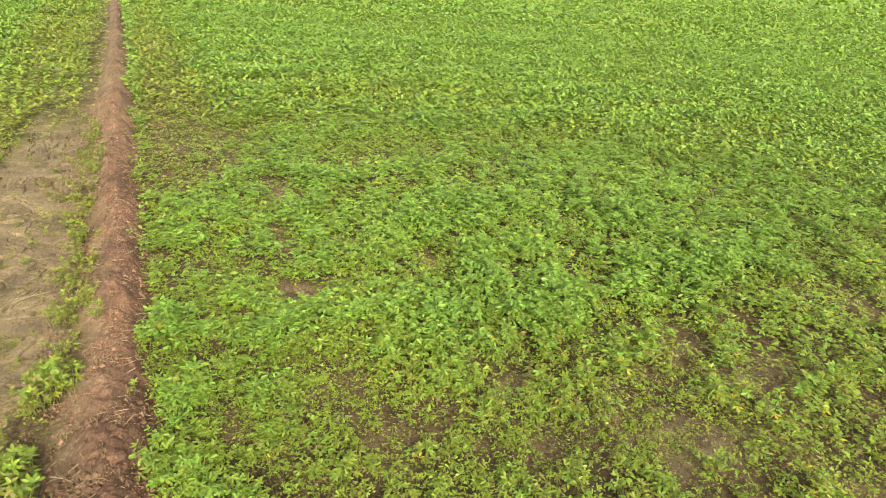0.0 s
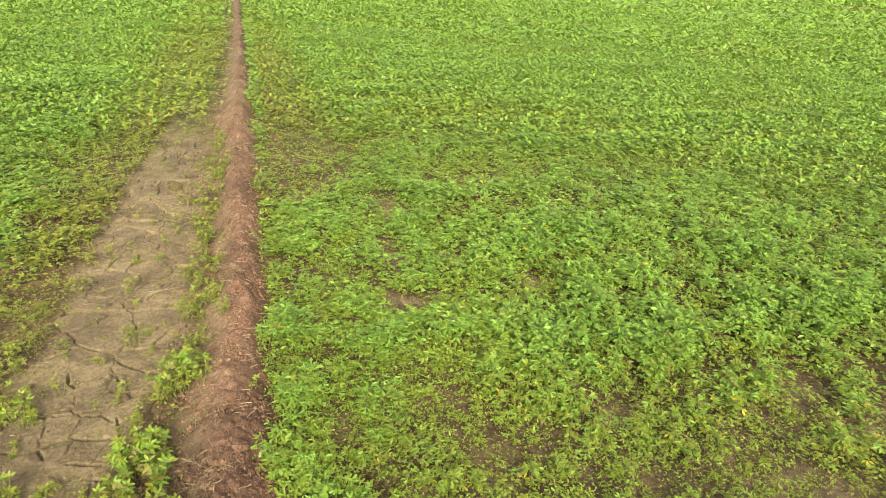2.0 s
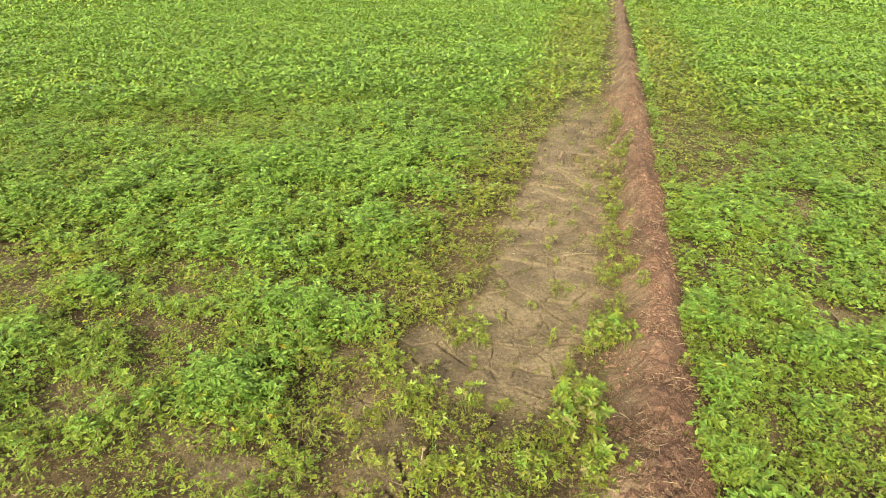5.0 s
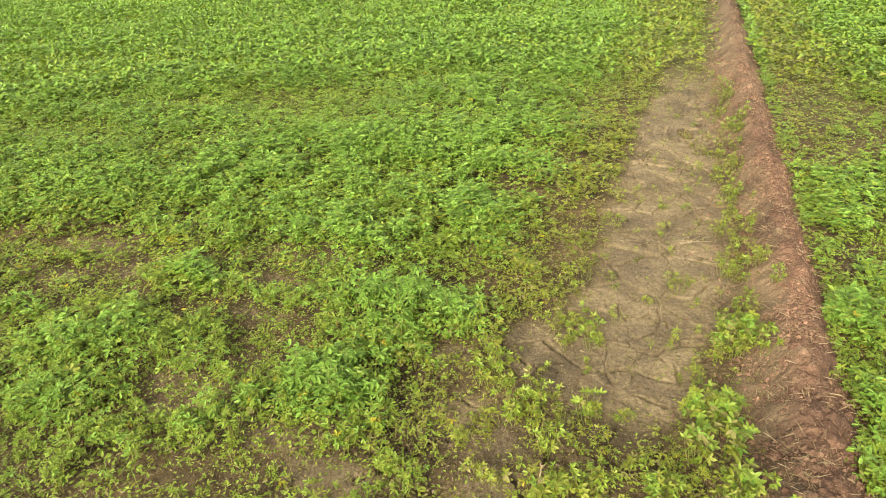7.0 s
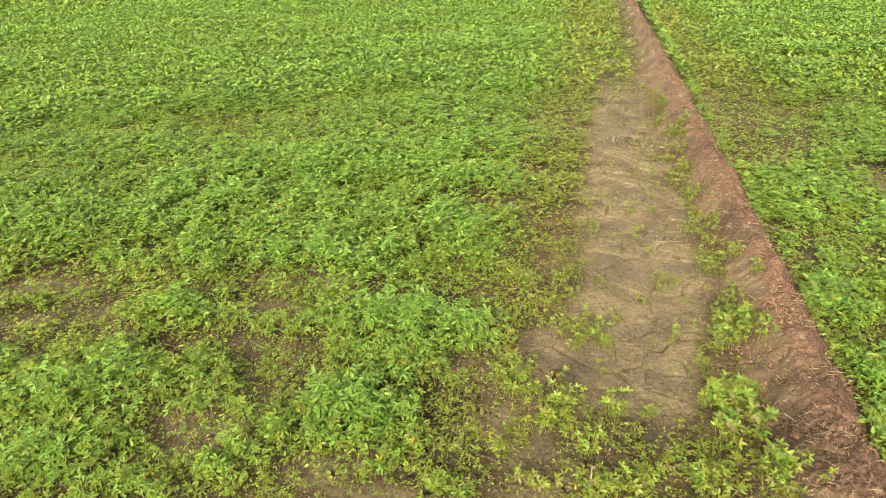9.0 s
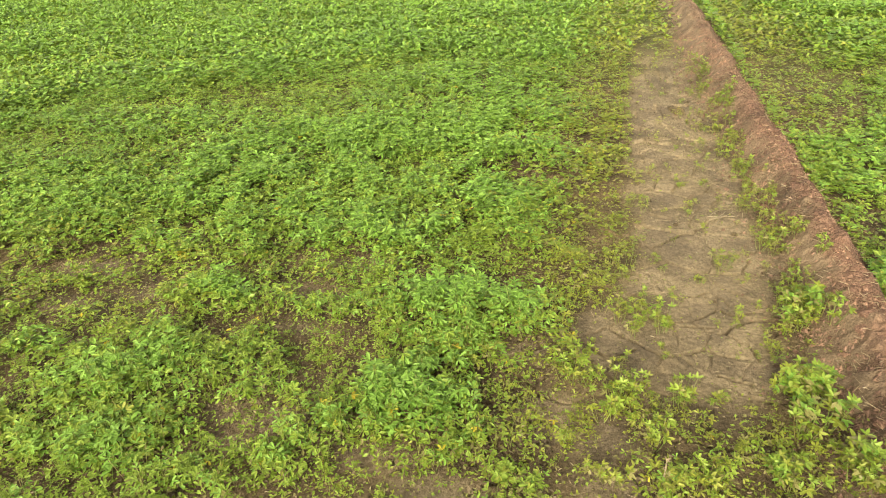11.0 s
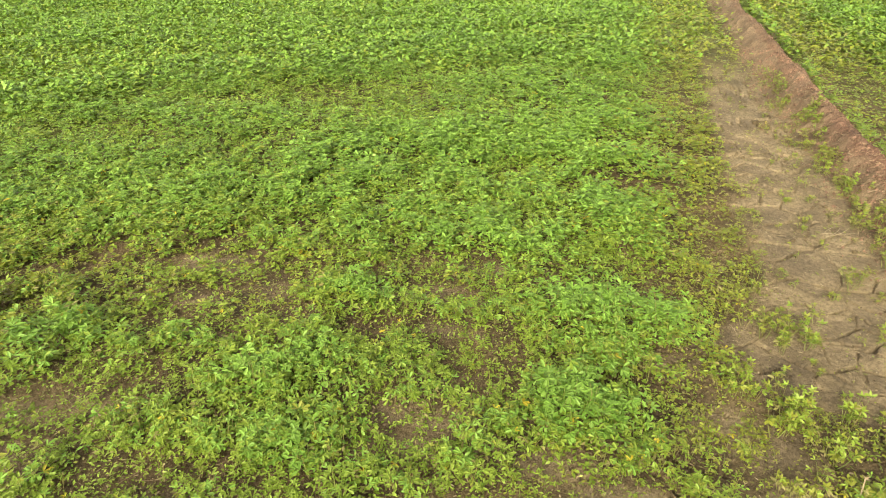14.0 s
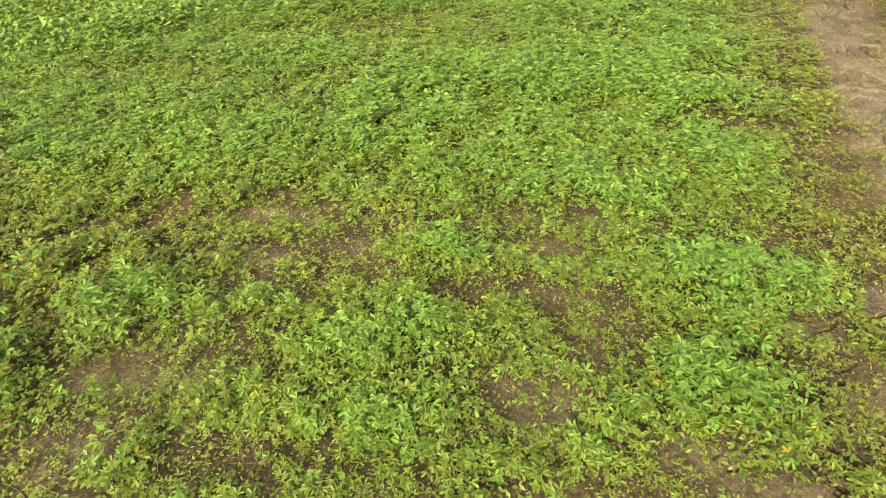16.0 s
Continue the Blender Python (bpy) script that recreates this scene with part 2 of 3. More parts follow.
def leaf_material(name, colours, through_it):
    m, nt, bsdf = shader(name)
    island = nt.nodes.new("ShaderNodeNewGeometry").outputs["Random Per Island"]
    thing = nt.nodes.new("ShaderNodeObjectInfo").outputs["Random"]
    both = nt.nodes.new("ShaderNodeMath")
    both.operation = "ADD"
    nt.links.new(island, both.inputs[0])
    nt.links.new(thing, both.inputs[1])
    part_of = nt.nodes.new("ShaderNodeMath")
    part_of.operation = "FRACT"
    nt.links.new(both.outputs[0], part_of.inputs[0])
    own = ramp(nt, part_of.outputs[0], [(k / (len(colours) - 1), c) for k, c in enumerate(colours)])
    broad = ramp(nt, grain(nt, 1.6, 3), [(0.3, (0.86, 0.9, 0.85)), (0.7, (1.12, 1.08, 1.0))])
    mottle = ramp(nt, grain(nt, 220, 3), [(0.3, (0.86, 0.86, 0.86)), (0.7, (1.1, 1.1, 1.1))])
    colour = blend(nt, 1.0, blend(nt, 1.0, own, broad, "MULTIPLY"), mottle, "MULTIPLY")
    nt.links.new(colour, bsdf.inputs["Base Color"])
    bsdf.inputs["Roughness"].default_value = 0.5
    bsdf.inputs["Specular IOR Level"].default_value = 0.2
    thin = nt.nodes.new("ShaderNodeBsdfTranslucent")
    nt.links.new(blend(nt, 1.0, colour, (1.25, 1.15, 0.6), "MULTIPLY"), thin.inputs["Color"])
    mix = nt.nodes.new("ShaderNodeMixShader")
    mix.inputs[0].default_value = through_it
    nt.links.new(bsdf.outputs[0], mix.inputs[1])
    nt.links.new(thin.outputs[0], mix.inputs[2])
    nt.links.new(mix.outputs[0], nt.nodes["Material Output"].inputs["Surface"])
    return m


# lush green, its colour lightened to brighten the far crop where it prevails
LEAF_LUSH = leaf_material("leaf_lush", [(0.09, 0.171, 0.022), (0.106, 0.191, 0.026), (0.122, 0.21, 0.032), (0.148, 0.237, 0.046)], 0.24)
LEAF_GREEN = leaf_material("leaf_green", [(0.1, 0.149, 0.015), (0.115, 0.165, 0.019), (0.13, 0.181, 0.023), (0.155, 0.205, 0.035)], 0.24)
LEAF_PALE = leaf_material("leaf_pale", [(0.117, 0.135, 0.015), (0.133, 0.15, 0.018), (0.146, 0.162, 0.023), (0.166, 0.181, 0.035)], 0.24)
LEAF_DULL = leaf_material("leaf_dull", [(0.087, 0.084, 0.023), (0.112, 0.106, 0.031), (0.136, 0.128, 0.042), (0.164, 0.148, 0.057)], 0.15)
LEAF_YELLOW = leaf_material("leaf_yellow", [(0.211, 0.18, 0.012), (0.26, 0.217, 0.019), (0.236, 0.229, 0.025)], 0.24)
STEM = leaf_material("stem_green", [(0.074, 0.105, 0.019), (0.112, 0.13, 0.031), (0.136, 0.112, 0.037)], 0.1)
STRAW = leaf_material("dry_straw", [(0.105, 0.077, 0.04), (0.161, 0.124, 0.071), (0.223, 0.18, 0.115)], 0.1)


# ---- meshes from arrays ----
def mesh_of(name, verts, faces, slots, index=None, smooth=False):
    """A mesh from arrays: verts n x 3, faces n x 3 or n x 4."""
    me = bpy.data.meshes.new(name)
    n, k = faces.shape
    me.vertices.add(len(verts))
    me.vertices.foreach_set("co", np.ascontiguousarray(verts, np.float32).ravel())
    me.loops.add(n * k)
    me.loops.foreach_set("vertex_index", np.ascontiguousarray(faces, np.int32).ravel())
    me.polygons.add(n)
    me.polygons.foreach_set("loop_start", np.arange(0, n * k, k, dtype=np.int32))
    for slot in slots:
        me.materials.append(slot)
    if index is not None:
        me.polygons.foreach_set("material_index", np.ascontiguousarray(index, np.int32))
    me.polygons.foreach_set("use_smooth", np.full(n, smooth))
    me.update(calc_edges=True)
    return me


def grid_faces(nx, ny):
    i = np.arange(nx - 1)[:, None] * ny + np.arange(ny - 1)[None]
    return np.stack([i, i + ny, i + ny + 1, i + 1], -1).reshape(-1, 4)


def steps(*parts):
    """Lines of a grid: (start, end, step) in turn."""
    return np.unique(np.round(np.concatenate([np.arange(a, b, s) for a, b, s in parts]), 4))


def reach(start, end, grow=1.16, first=0.05):
    """Places from start out to end with ever wider steps."""
    out, step = [start], first
    while out[-1] < end:
        step *= grow
        out.append(out[-1] + step)
    return np.array(out)


# ---- the ground: one sheet to the horizon, cracked along the bund ----
gx = np.concatenate([-reach(3.6, 3000, 1.28)[::-1], steps((-3.55, -1.55, 0.08), (-1.55, -0.95, 0.011), (-0.95, -0.26, 0.005), (-0.26, -0.18, 0.012), (-0.18, 3.2, 0.08)), reach(3.25, 3000, 1.28)])
gy = np.concatenate([-reach(0.0, 3000, 1.28)[::-1], steps((0.05, 1.3, 0.06), (1.3, 1.6, 0.015), (1.6, 2.75, 0.0055), (2.75, 3.5, 0.009), (3.5, 4.4, 0.016), (4.4, 5.5, 0.04), (5.5, 8, 0.06)), reach(8.05, 3000, 1.28)])
GX, GY = (g.ravel() for g in np.meshgrid(gx, gy, indexing="ij"))
GZ = earth_z(GX, GY)

# cracks: x, y, heading in degrees, length
CRACKS = [(-0.59, 2.51, 295, 0.11), (-0.55, 2.44, 15, 0.12), (-0.44, 2.47, 295, 0.1), (-0.64, 2.26, 5, 0.21), (-0.94, 2.12, 332, 0.14), (-0.82, 2.05, 262, 0.06),
          (-0.85, 2.6, 358, 0.18), (-0.38, 2.33, 28, 0.18), (-0.38, 2.19, 255, 0.11), (-0.5, 2.0, 335, 0.13), (-0.54, 1.86, 255, 0.11), (-0.72, 1.73, 278, 0.11),
          (-0.36, 3.02, 68, 0.12), (-1.0, 2.16, 330, 0.1), (-1.11, 1.61, 50, 0.06), (-0.98, 1.76, 345, 0.09), (-1.48, 1.52, 315, 0.07), (-0.31, 2.62, 50, 0.12),
          (-0.86, 2.03, 38, 0.15), (-0.56, 3.35, 200, 0.2), (-0.45, 3.75, 290, 0.25), (-0.36, 4.0, 225, 0.2), (-0.6, 3.05, 355, 0.2), (-0.48, 4.35, 330, 0.22)]
crack_rng = np.random.default_rng(5)
for cx, cy, heading, length in CRACKS:
    ang, px, py = radians(heading), cx, cy
    deep = crack_rng.uniform(0.03, 0.045) * (0.35 + 0.65 * abs(math.cos(ang)))
    count = max(4, int(length / 0.022))
    near = np.flatnonzero((np.abs(GX - cx) < length + 0.05) & (np.abs(GY - cy) < length + 0.05))
    best = np.full(len(near), 9.0)
    for k in range(count):
        ang += crack_rng.normal(0, 0.3)
        ang += 0.3 * (radians(heading) - ang)
        qx, qy = px + 0.022 * math.cos(ang), py + 0.022 * math.sin(ang)
        ux, uy = qx - px, qy - py
        s = np.clip(((GX[near] - px) * ux + (GY[near] - py) * uy) / (ux * ux + uy * uy), 0, 1)
        width = 0.0045 * (1 - 0.7 * abs(k - count * 0.4) / count)
        best = np.minimum(best, np.hypot(GX[near] - px - s * ux, GY[near] - py - s * uy) / width)
        px, py = qx, qy
    GZ[near] -= deep * np.exp(-(best**4))
    GZ[near] += 0.002 * np.exp(-((best - 3) / 2) ** 2)

# fine crazing of the dried mud: borders of uneven cells
cell_rng = np.random.default_rng(6)
cells = np.stack([cell_rng.uniform(-1.3, -0.1, 230), cell_rng.uniform(1.3, 6.0, 230)], 1)
mud = np.flatnonzero((GX > -1.25) & (GX < -0.15) & (GY > 1.35) & (GY < 5.8))
mx, my = GX[mud] + 0.03 * rough(GX[mud], GY[mud], 0.06, 2, 51), GY[mud] + 0.03 * rough(GX[mud], GY[mud], 0.06, 2, 52)
away = np.hypot(mx[:, None] - cells[:, 0], my[:, None] - cells[:, 1])
two = np.argpartition(away, 1, axis=1)[:, :2]
first, second = np.take_along_axis(away, two, 1).T
gap = cells[two[:, 1]] - cells[two[:, 0]]
across = np.abs(gap[:, 1]) / np.hypot(gap[:, 0], gap[:, 1])
edge = np.exp(-(((second - first) / (0.005 + 0.007 * across)) ** 4))
GZ[mud] -= (0.007 + 0.022 * across) * edge * ease(wave(GX[mud], GY[mud], 0.2, 61), 0.2, 0.45)
GZ[mud] += 0.006 * rough(GX[mud], GY[mud], 0.03, 2, 62) + 0.004 * rough(GX[mud], GY[mud], 0.009, 1, 63)

faces = grid_faces(len(gx), len(gy))
beyond = np.hypot(GX, GY) + 3 * rough(GX, GY, 2.5, 2, 95) * ease(np.hypot(GX, GY), 2, 12)
aside = ease(np.abs(np.arctan2(GX + 0.6, GY + 0.7) - radians(3.5)), radians(66), radians(72))
ground = new("ground", mesh_of("ground", np.stack([GX, GY, GZ], 1), faces, [FIELD_SOIL]))
# crop green far off and behind, its light tone offsets shade among plants
green_lift = ground.data.attributes.new("green_lift", "FLOAT", "POINT")
green_lift.data.foreach_set("value", np.maximum(ease(beyond, 4.5, 9) * fields(GX, GY)[0], aside * ease(beyond, 4, 7.5)).astype(np.float32))
crust_share = ground.data.attributes.new("crust_share", "FLOAT", "POINT")
# dry crust on the strip and bare patches, the darker soil elsewhere
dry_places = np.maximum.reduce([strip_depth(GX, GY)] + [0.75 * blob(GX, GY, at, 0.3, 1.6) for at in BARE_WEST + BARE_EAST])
crust_share.data.foreach_set("value", np.clip(dry_places + 0.5 * rough(GX, GY, 0.35, 3, 91) * (np.hypot(GX, GY) < 9), 0, 1).astype(np.float32))
tagged(ground, "dry tan field soil, cracked and bare beside the bund", "ground", kind="structure")

# ---- the earth bund ----
by = np.concatenate([-reach(-0.15, 30, 1.08, 0.03)[::-1], steps((0.2, 1.3, 0.02), (1.3, 3.6, 0.007), (3.6, 4.2, 0.012), (4.2, 8, 0.025)), reach(8.02, 70, 1.03, 0.03)])
bd = np.linspace(-0.32, 0.34, 90)
BD, BY = (g.ravel() for g in np.meshgrid(bd, by, indexing="ij"))
BX = BD + bund_mid(BY)
BZ = bund_z(BX, BY)
high = np.clip(BZ / BUND_HIGH, 0, 1)
lumps = np.clip(rough(BX, BY, 0.07, 3, 74) - 0.05, 0, 1)
BZ += (0.25 + high) * (0.02 * rough(BX, BY, 0.13, 2, 71) + 0.024 * rough(BX, BY, 0.05, 2, 72) + 0.022 * rough(BX, BY, 0.022, 2, 73) + 0.04 * lumps)
bund = new("earth_bund", mesh_of("earth_bund", np.stack([BX, BY, BZ], 1), grid_faces(len(bd), len(by)), [BUND_SOIL]))
# more of the tan colour on the west slope and farther along the bund
slope = bund.data.attributes.new("crust_share", "FLOAT", "POINT")
slope.data.foreach_set("value", np.clip(1.15 * (1 - ease(BD + 0.12 * rough(BX, BY, 0.16, 3, 77), -0.11, 0.0)) + 0.55 * ease(BY, 2.8, 7) + 0.5 * rough(BX, BY, 0.1, 3, 78), 0, 1).astype(np.float32))
tagged(bund, "crumbly reddish-brown earth bund between two crop plots", "bund", kind="structure")


# ---- leaves ----
# outlines of a leaflet by its number of faces: along, across, lift, faces
OUTLINES = {4: (np.array([0, 0.4, 0.82, 1.0, 0.82, 0.4]), np.array([0, 0.78, 0.9, 0.0, -0.9, -0.78]), np.array([0, 0.025, 0.02, -0.03, 0.02, 0.025]), np.array([[0, 1, 2], [0, 2, 3], [0, 3, 4], [0, 4, 5]])),
            2: (np.array([0, 0.6, 1.0, 0.6]), np.array([0, 1.0, 0, -1.0]), np.array([0, 0.03, -0.02, 0.03]), np.array([[0, 1, 2], [0, 2, 3]])),
            1: (np.array([0, 0.8, 0.95]), np.array([0, 0.9, -0.8]), np.array([0, 0.04, 0.02]), np.array([[0, 1, 2]]))}


def leaflets(base, azimuth, rise, roll, long, wide, fine=4):
    """Folded leaflets from their bases: arrays of points, three-sided faces."""
    U, V, W, F = OUTLINES[fine]
    ca, sa, cr, sr = np.cos(azimuth), np.sin(azimuth), np.cos(rise), np.sin(rise)
    d = np.stack([ca * cr, sa * cr, sr], 1)
    s = np.stack([-sa, ca, 0 * ca], 1)
    n = np.cross(d, s)
    side = s * np.cos(roll)[:, None] + n * np.sin(roll)[:, None]
    up = np.cross(d, side)
    pts = base[:, None] + U[None, :, None] * (long[:, None] * d)[:, None] + V[None, :, None] * (0.5 * wide[:, None] * side)[:, None] + W[None, :, None] * (long[:, None] * up)[:, None]
    f = F[None] + (np.arange(len(base)) * len(U))[:, None, None]
    return pts.reshape(-1, 3), f.reshape(-1, 3)


def stalks(foot, head, thick):
    """Thin three-sided stalks from foot to head."""
    t = np.stack([thick, 0 * thick, 0 * thick], 1)
    u = np.stack([-0.5 * thick, 0.87 * thick, 0 * thick], 1)
    w = np.stack([-0.5 * thick, -0.87 * thick, 0 * thick], 1)
    pts = np.stack([foot + t, foot + u, foot + w, head + 0.6 * t, head + 0.6 * u, head + 0.6 * w], 1)
    F = np.array([[0, 1, 4], [0, 4, 3], [1, 2, 5], [1, 5, 4], [2, 0, 3], [2, 3, 5]])
    f = F[None] + (np.arange(len(foot)) * 6)[:, None, None]
    return pts.reshape(-1, 3), f.reshape(-1, 3)


def joined(name, groups, slots):
    """One mesh of groups of (points, faces, material of each face)."""
    verts, faces, index, n = [], [], [], 0
    for pts, f, m in groups:
        verts.append(pts)
        faces.append(f + n)
        index.append(m)
        n += len(pts)
    return mesh_of(name, np.concatenate(verts), np.concatenate(faces), slots, np.concatenate(index))


rng = np.random.default_rng(21)
CROP_SLOTS = [LEAF_LUSH, LEAF_GREEN, LEAF_PALE, LEAF_DULL, STEM, LEAF_YELLOW]


def scatter(inner, outer, density, left=-64, right=69):
    """Random places in a sector of the field, from inner to outer metres away; by default the part that the camera turns to."""
    ax, ay = -0.6, -0.7
    area = radians(right - left) / 2 * (outer**2 - inner**2)
    n = int(area * density)
    r = np.sqrt(rng.uniform(inner**2, outer**2, n))
    th = rng.uniform(radians(left), radians(right), n)
    chance = np.minimum((r - inner) / (0.13 * inner), (outer - r) / (0.13 * outer))
    keep = rng.random(n) < chance + 0.6 * rough(r * np.sin(th), r * np.cos(th), 0.5, 2, 99) * (chance < 1)
    r, th = r[keep], th[keep]
    return ax + r * np.sin(th), ay + r * np.cos(th)


def tint(vigour, yellow, n):
    """Which leaf material each leaf takes."""
    v, y = vigour + rng.normal(0, 0.16, n), yellow + rng.normal(0, 0.16, n)
    m = np.where(y > 0.52, 2, np.where(v > 0.68, 0, 1))
    m = np.where((y > 0.5) & (rng.random(n) < 0.14), 3, m)
    return np.where(rng.random(n) < 0.003 + 0.012 * yellow, 5, m)


def plants(inner, outer, density, leaves, size, fine, left=-64, right=69):
    """Groups of whole crop plants: stalks and three-part leaves."""
    x, y = scatter(inner, outer, density, left, right)
    cover, vigour, yellow = fields(x, y)
    keep = rng.random(len(x)) < cover
    x, y, vigour, yellow = x[keep], y[keep], vigour[keep], yellow[keep]
    tall = (0.016 + 0.142 * vigour) * rng.uniform(0.65, 1.25, len(x))
    z = land_z(x, y) - 0.004
    stems = rng.integers(2, 5, len(x))
    plant = np.repeat(np.arange(len(x)), stems)
    m = len(plant)
    lean, far = rng.uniform(0, 2 * np.pi, m), rng.uniform(0.0, 0.042, m) * (0.55 + 0.6 * vigour[plant])
    sx, sy = x[plant] + far * np.cos(lean), y[plant] + far * np.sin(lean)
    high = tall[plant] * rng.uniform(0.6, 1.1, m)
    many = np.maximum(2, rng.poisson(leaves / 3 * (0.6 + 0.5 * vigour[plant])))
    who = np.repeat(np.arange(m), many)
    of = plant[who]
    n = len(who)
    az = rng.uniform(0, 2 * np.pi, n)
    level = rng.beta(2.6, 1.1, n)
    out = (0.003 + 0.021 * (1 - level) + rng.uniform(0, 0.008, n)) * (0.6 + 0.6 * vigour[of])
    tip = np.stack([sx[who] + out * np.cos(az), sy[who] + out * np.sin(az), z[of] + high[who] * (0.2 + 0.8 * level)], 1)
    colour = tint(vigour[of], yellow[of], n)
    long = size * rng.uniform(0.6, 1.12, n) * (0.34 + 0.66 * np.minimum(vigour[of], 0.98))
    lift = rng.normal(0.02, 0.2, n) + 0.5 * np.maximum(level - 0.75, 0) - 0.25 * (1 - level)
    bank = rng.normal(0, 0.22 if fine == 4 else 0.3, n)
    groups = []
    for turn, part in ((0, 1.0), (1.15, 0.92), (-1.15, 0.92)):
        if turn:
            use = rng.random(n) < 0.94
        else:
            use = np.ones(n, bool)
        k = use.sum()
        pts, f = leaflets(tip[use], az[use] + turn + rng.normal(0, 0.15, k), lift[use] + rng.normal(0, 0.13, k), bank[use] + rng.normal(0, 0.18, k), part * long[use], part * long[use] * rng.uniform(0.34, 0.47, k), fine)
        groups.append((pts, f, np.repeat(colour[use], fine)))
    if fine == 4:
        foot, head = np.stack([x[plant], y[plant], z[plant]], 1), np.stack([sx, sy, z[plant] + 0.97 * high], 1)
        some = rng.random(m) < 0.6
        pts, f = stalks(foot[some], head[some], rng.uniform(0.0008, 0.0014, some.sum()))
        groups.append((pts, f, np.full(len(f), 4)))
    return groups


def canopy(inner, outer, density, size, left=-64, right=69):
    """Groups of single leaves farther off, where plants run together."""
    x, y = scatter(inner, outer, density, left, right)
    cover, vigour, yellow = fields(x, y)
    keep = rng.random(len(x)) < cover
    x, y, vigour, yellow = x[keep], y[keep], vigour[keep], yellow[keep]
    n = len(x)
    z = land_z(x, y) + (0.03 + 0.145 * vigour) * rng.uniform(0.65, 1.06, n)
    long = size * rng.uniform(0.6, 1.2, n)
    pts, f = leaflets(np.stack([x, y, z], 1), rng.uniform(0, 2 * np.pi, n), rng.normal(0.12, 0.32, n), rng.normal(0, 0.3, n), long, 0.78 * long, 1)
    colour = tint(vigour, yellow, n)
    return [(pts, f, np.where(colour == 5, 2, colour))]


def understorey(inner, outer, density, size):
    """Older, duller leaves low down under the canopy."""
    x, y = scatter(inner, outer, density)
    cover, vigour, yellow = fields(x, y)
    keep = rng.random(len(x)) < np.where(cover > 0.02, 0.1 + 0.9 * cover**0.7, 0) * (1 - 0.8 * strip_depth(x, y))
    x, y, vigour, yellow = x[keep], y[keep], vigour[keep], yellow[keep]
    n = len(x)
    long = size * rng.uniform(0.5, 1.2, n) * (0.5 + 0.55 * vigour)
    at = np.stack([x, y, land_z(x, y) + rng.uniform(0.006, 0.07, n) * (0.25 + 0.85 * vigour) * (1 + 0.6 * ease(np.hypot(x, y), 5, 8))], 1)
    pts, f = leaflets(at, rng.uniform(0, 2 * np.pi, n), rng.normal(0.05, 0.2, n), rng.normal(0, 0.25, n), long, 0.5 * long, 2)
    worn = rng.random(n) < (0.14 + 0.3 * yellow) * (1 - 0.8 * ease(np.hypot(x, y), 2.6, 4.6))
    return [(pts, f, np.repeat(np.where(worn, 3, np.where(yellow + rng.normal(0, 0.15, n) > 0.5, 2, 1)), 2))]


crop_groups = plants(1.75, 3.35, 1000, 8.5, 0.031, 4) + plants(2.95, 5.5, 630, 8, 0.039, 2) + plants(4.75, 7.8, 280, 8, 0.047, 1) + canopy(6.4, 15.6, 2050, 0.048) + canopy(13.4, 29.5, 430, 0.092)
crop_groups += plants(0.1, 1.9, 420, 6, 0.042, 1, -180, 180) + plants(1.6, 6.5, 110, 6, 0.075, 1, 68, 297) + canopy(5.5, 13, 260, 0.09, 67, 299) + canopy(11, 24, 70, 0.16, 67, 299)
crop_groups += canopy(25, 62, 28, 0.21) + canopy(50, 120, 8, 0.42) + understorey(1.75, 3.9, 9500, 0.023) + understorey(3.3, 7.8, 1900, 0.044) + understorey(6.8, 20, 260, 0.12)
crop = new("fodder_crop", joined("fodder_crop", crop_groups, CROP_SLOTS))
tagged(crop, "dense low green three-leaved fodder clover, pale where thin", "clover crop", kind="stuff")


# ---- helpers for single things ----
def part(name, me, parent, label=""):
    ob = new(name, me)
    ob.parent = parent
    return tagged(ob, label)


def lump(name, seed, size, flat, material):
    """An uneven clod: a faceted ball pushed in and out."""
    r = random.Random(seed)
    bm = bmesh.new()
    bmesh.ops.create_icosphere(bm, subdivisions=2, radius=1)
    for v in bm.verts:
        k = 1 + 0.45 * noise.noise(v.co * 1.3 + Vector((seed, 0, 0))) + 0.2 * noise.noise(v.co * 3.5)
        v.co = Vector((v.co.x * k * r.uniform(0.95, 1.05), v.co.y * k, v.co.z * k * flat)) * size
    me = bpy.data.meshes.new(name)
    bm.to_mesh(me)
    bm.free()
    me.materials.append(material)
    return me


def straw_mesh(seed, long, thick):
    """A bent, split piece of straw lying down."""
    r = random.Random(seed)
    bm = bmesh.new()
    rings, bend, lift = [], r.uniform(-0.5, 0.5), r.uniform(0.0, 0.25)
    for k in range(7):
        u = k / 6
        mid = Vector((long * (u - 0.5), long * bend * u * (1 - u), thick + long * lift * u * u * 0.5))
        w = thick * (1.0 - 0.6 * u)
        rings.append([bm.verts.new(mid + Vector((0, w * math.cos(q), w * math.sin(q)))) for q in (0.5, 2.1, 3.7, 5.2)])
    for one, two in zip(rings, rings[1:]):
        for q in range(4):
            bm.faces.new((one[q], one[(q + 1) % 4], two[(q + 1) % 4], two[q]))
    bm.faces.new(rings[0][::-1])
    bm.faces.new(rings[-1])
    me = bpy.data.meshes.new("dry_straw")
    bm.to_mesh(me)
    bm.free()
    me.materials.append(STRAW)
    return me


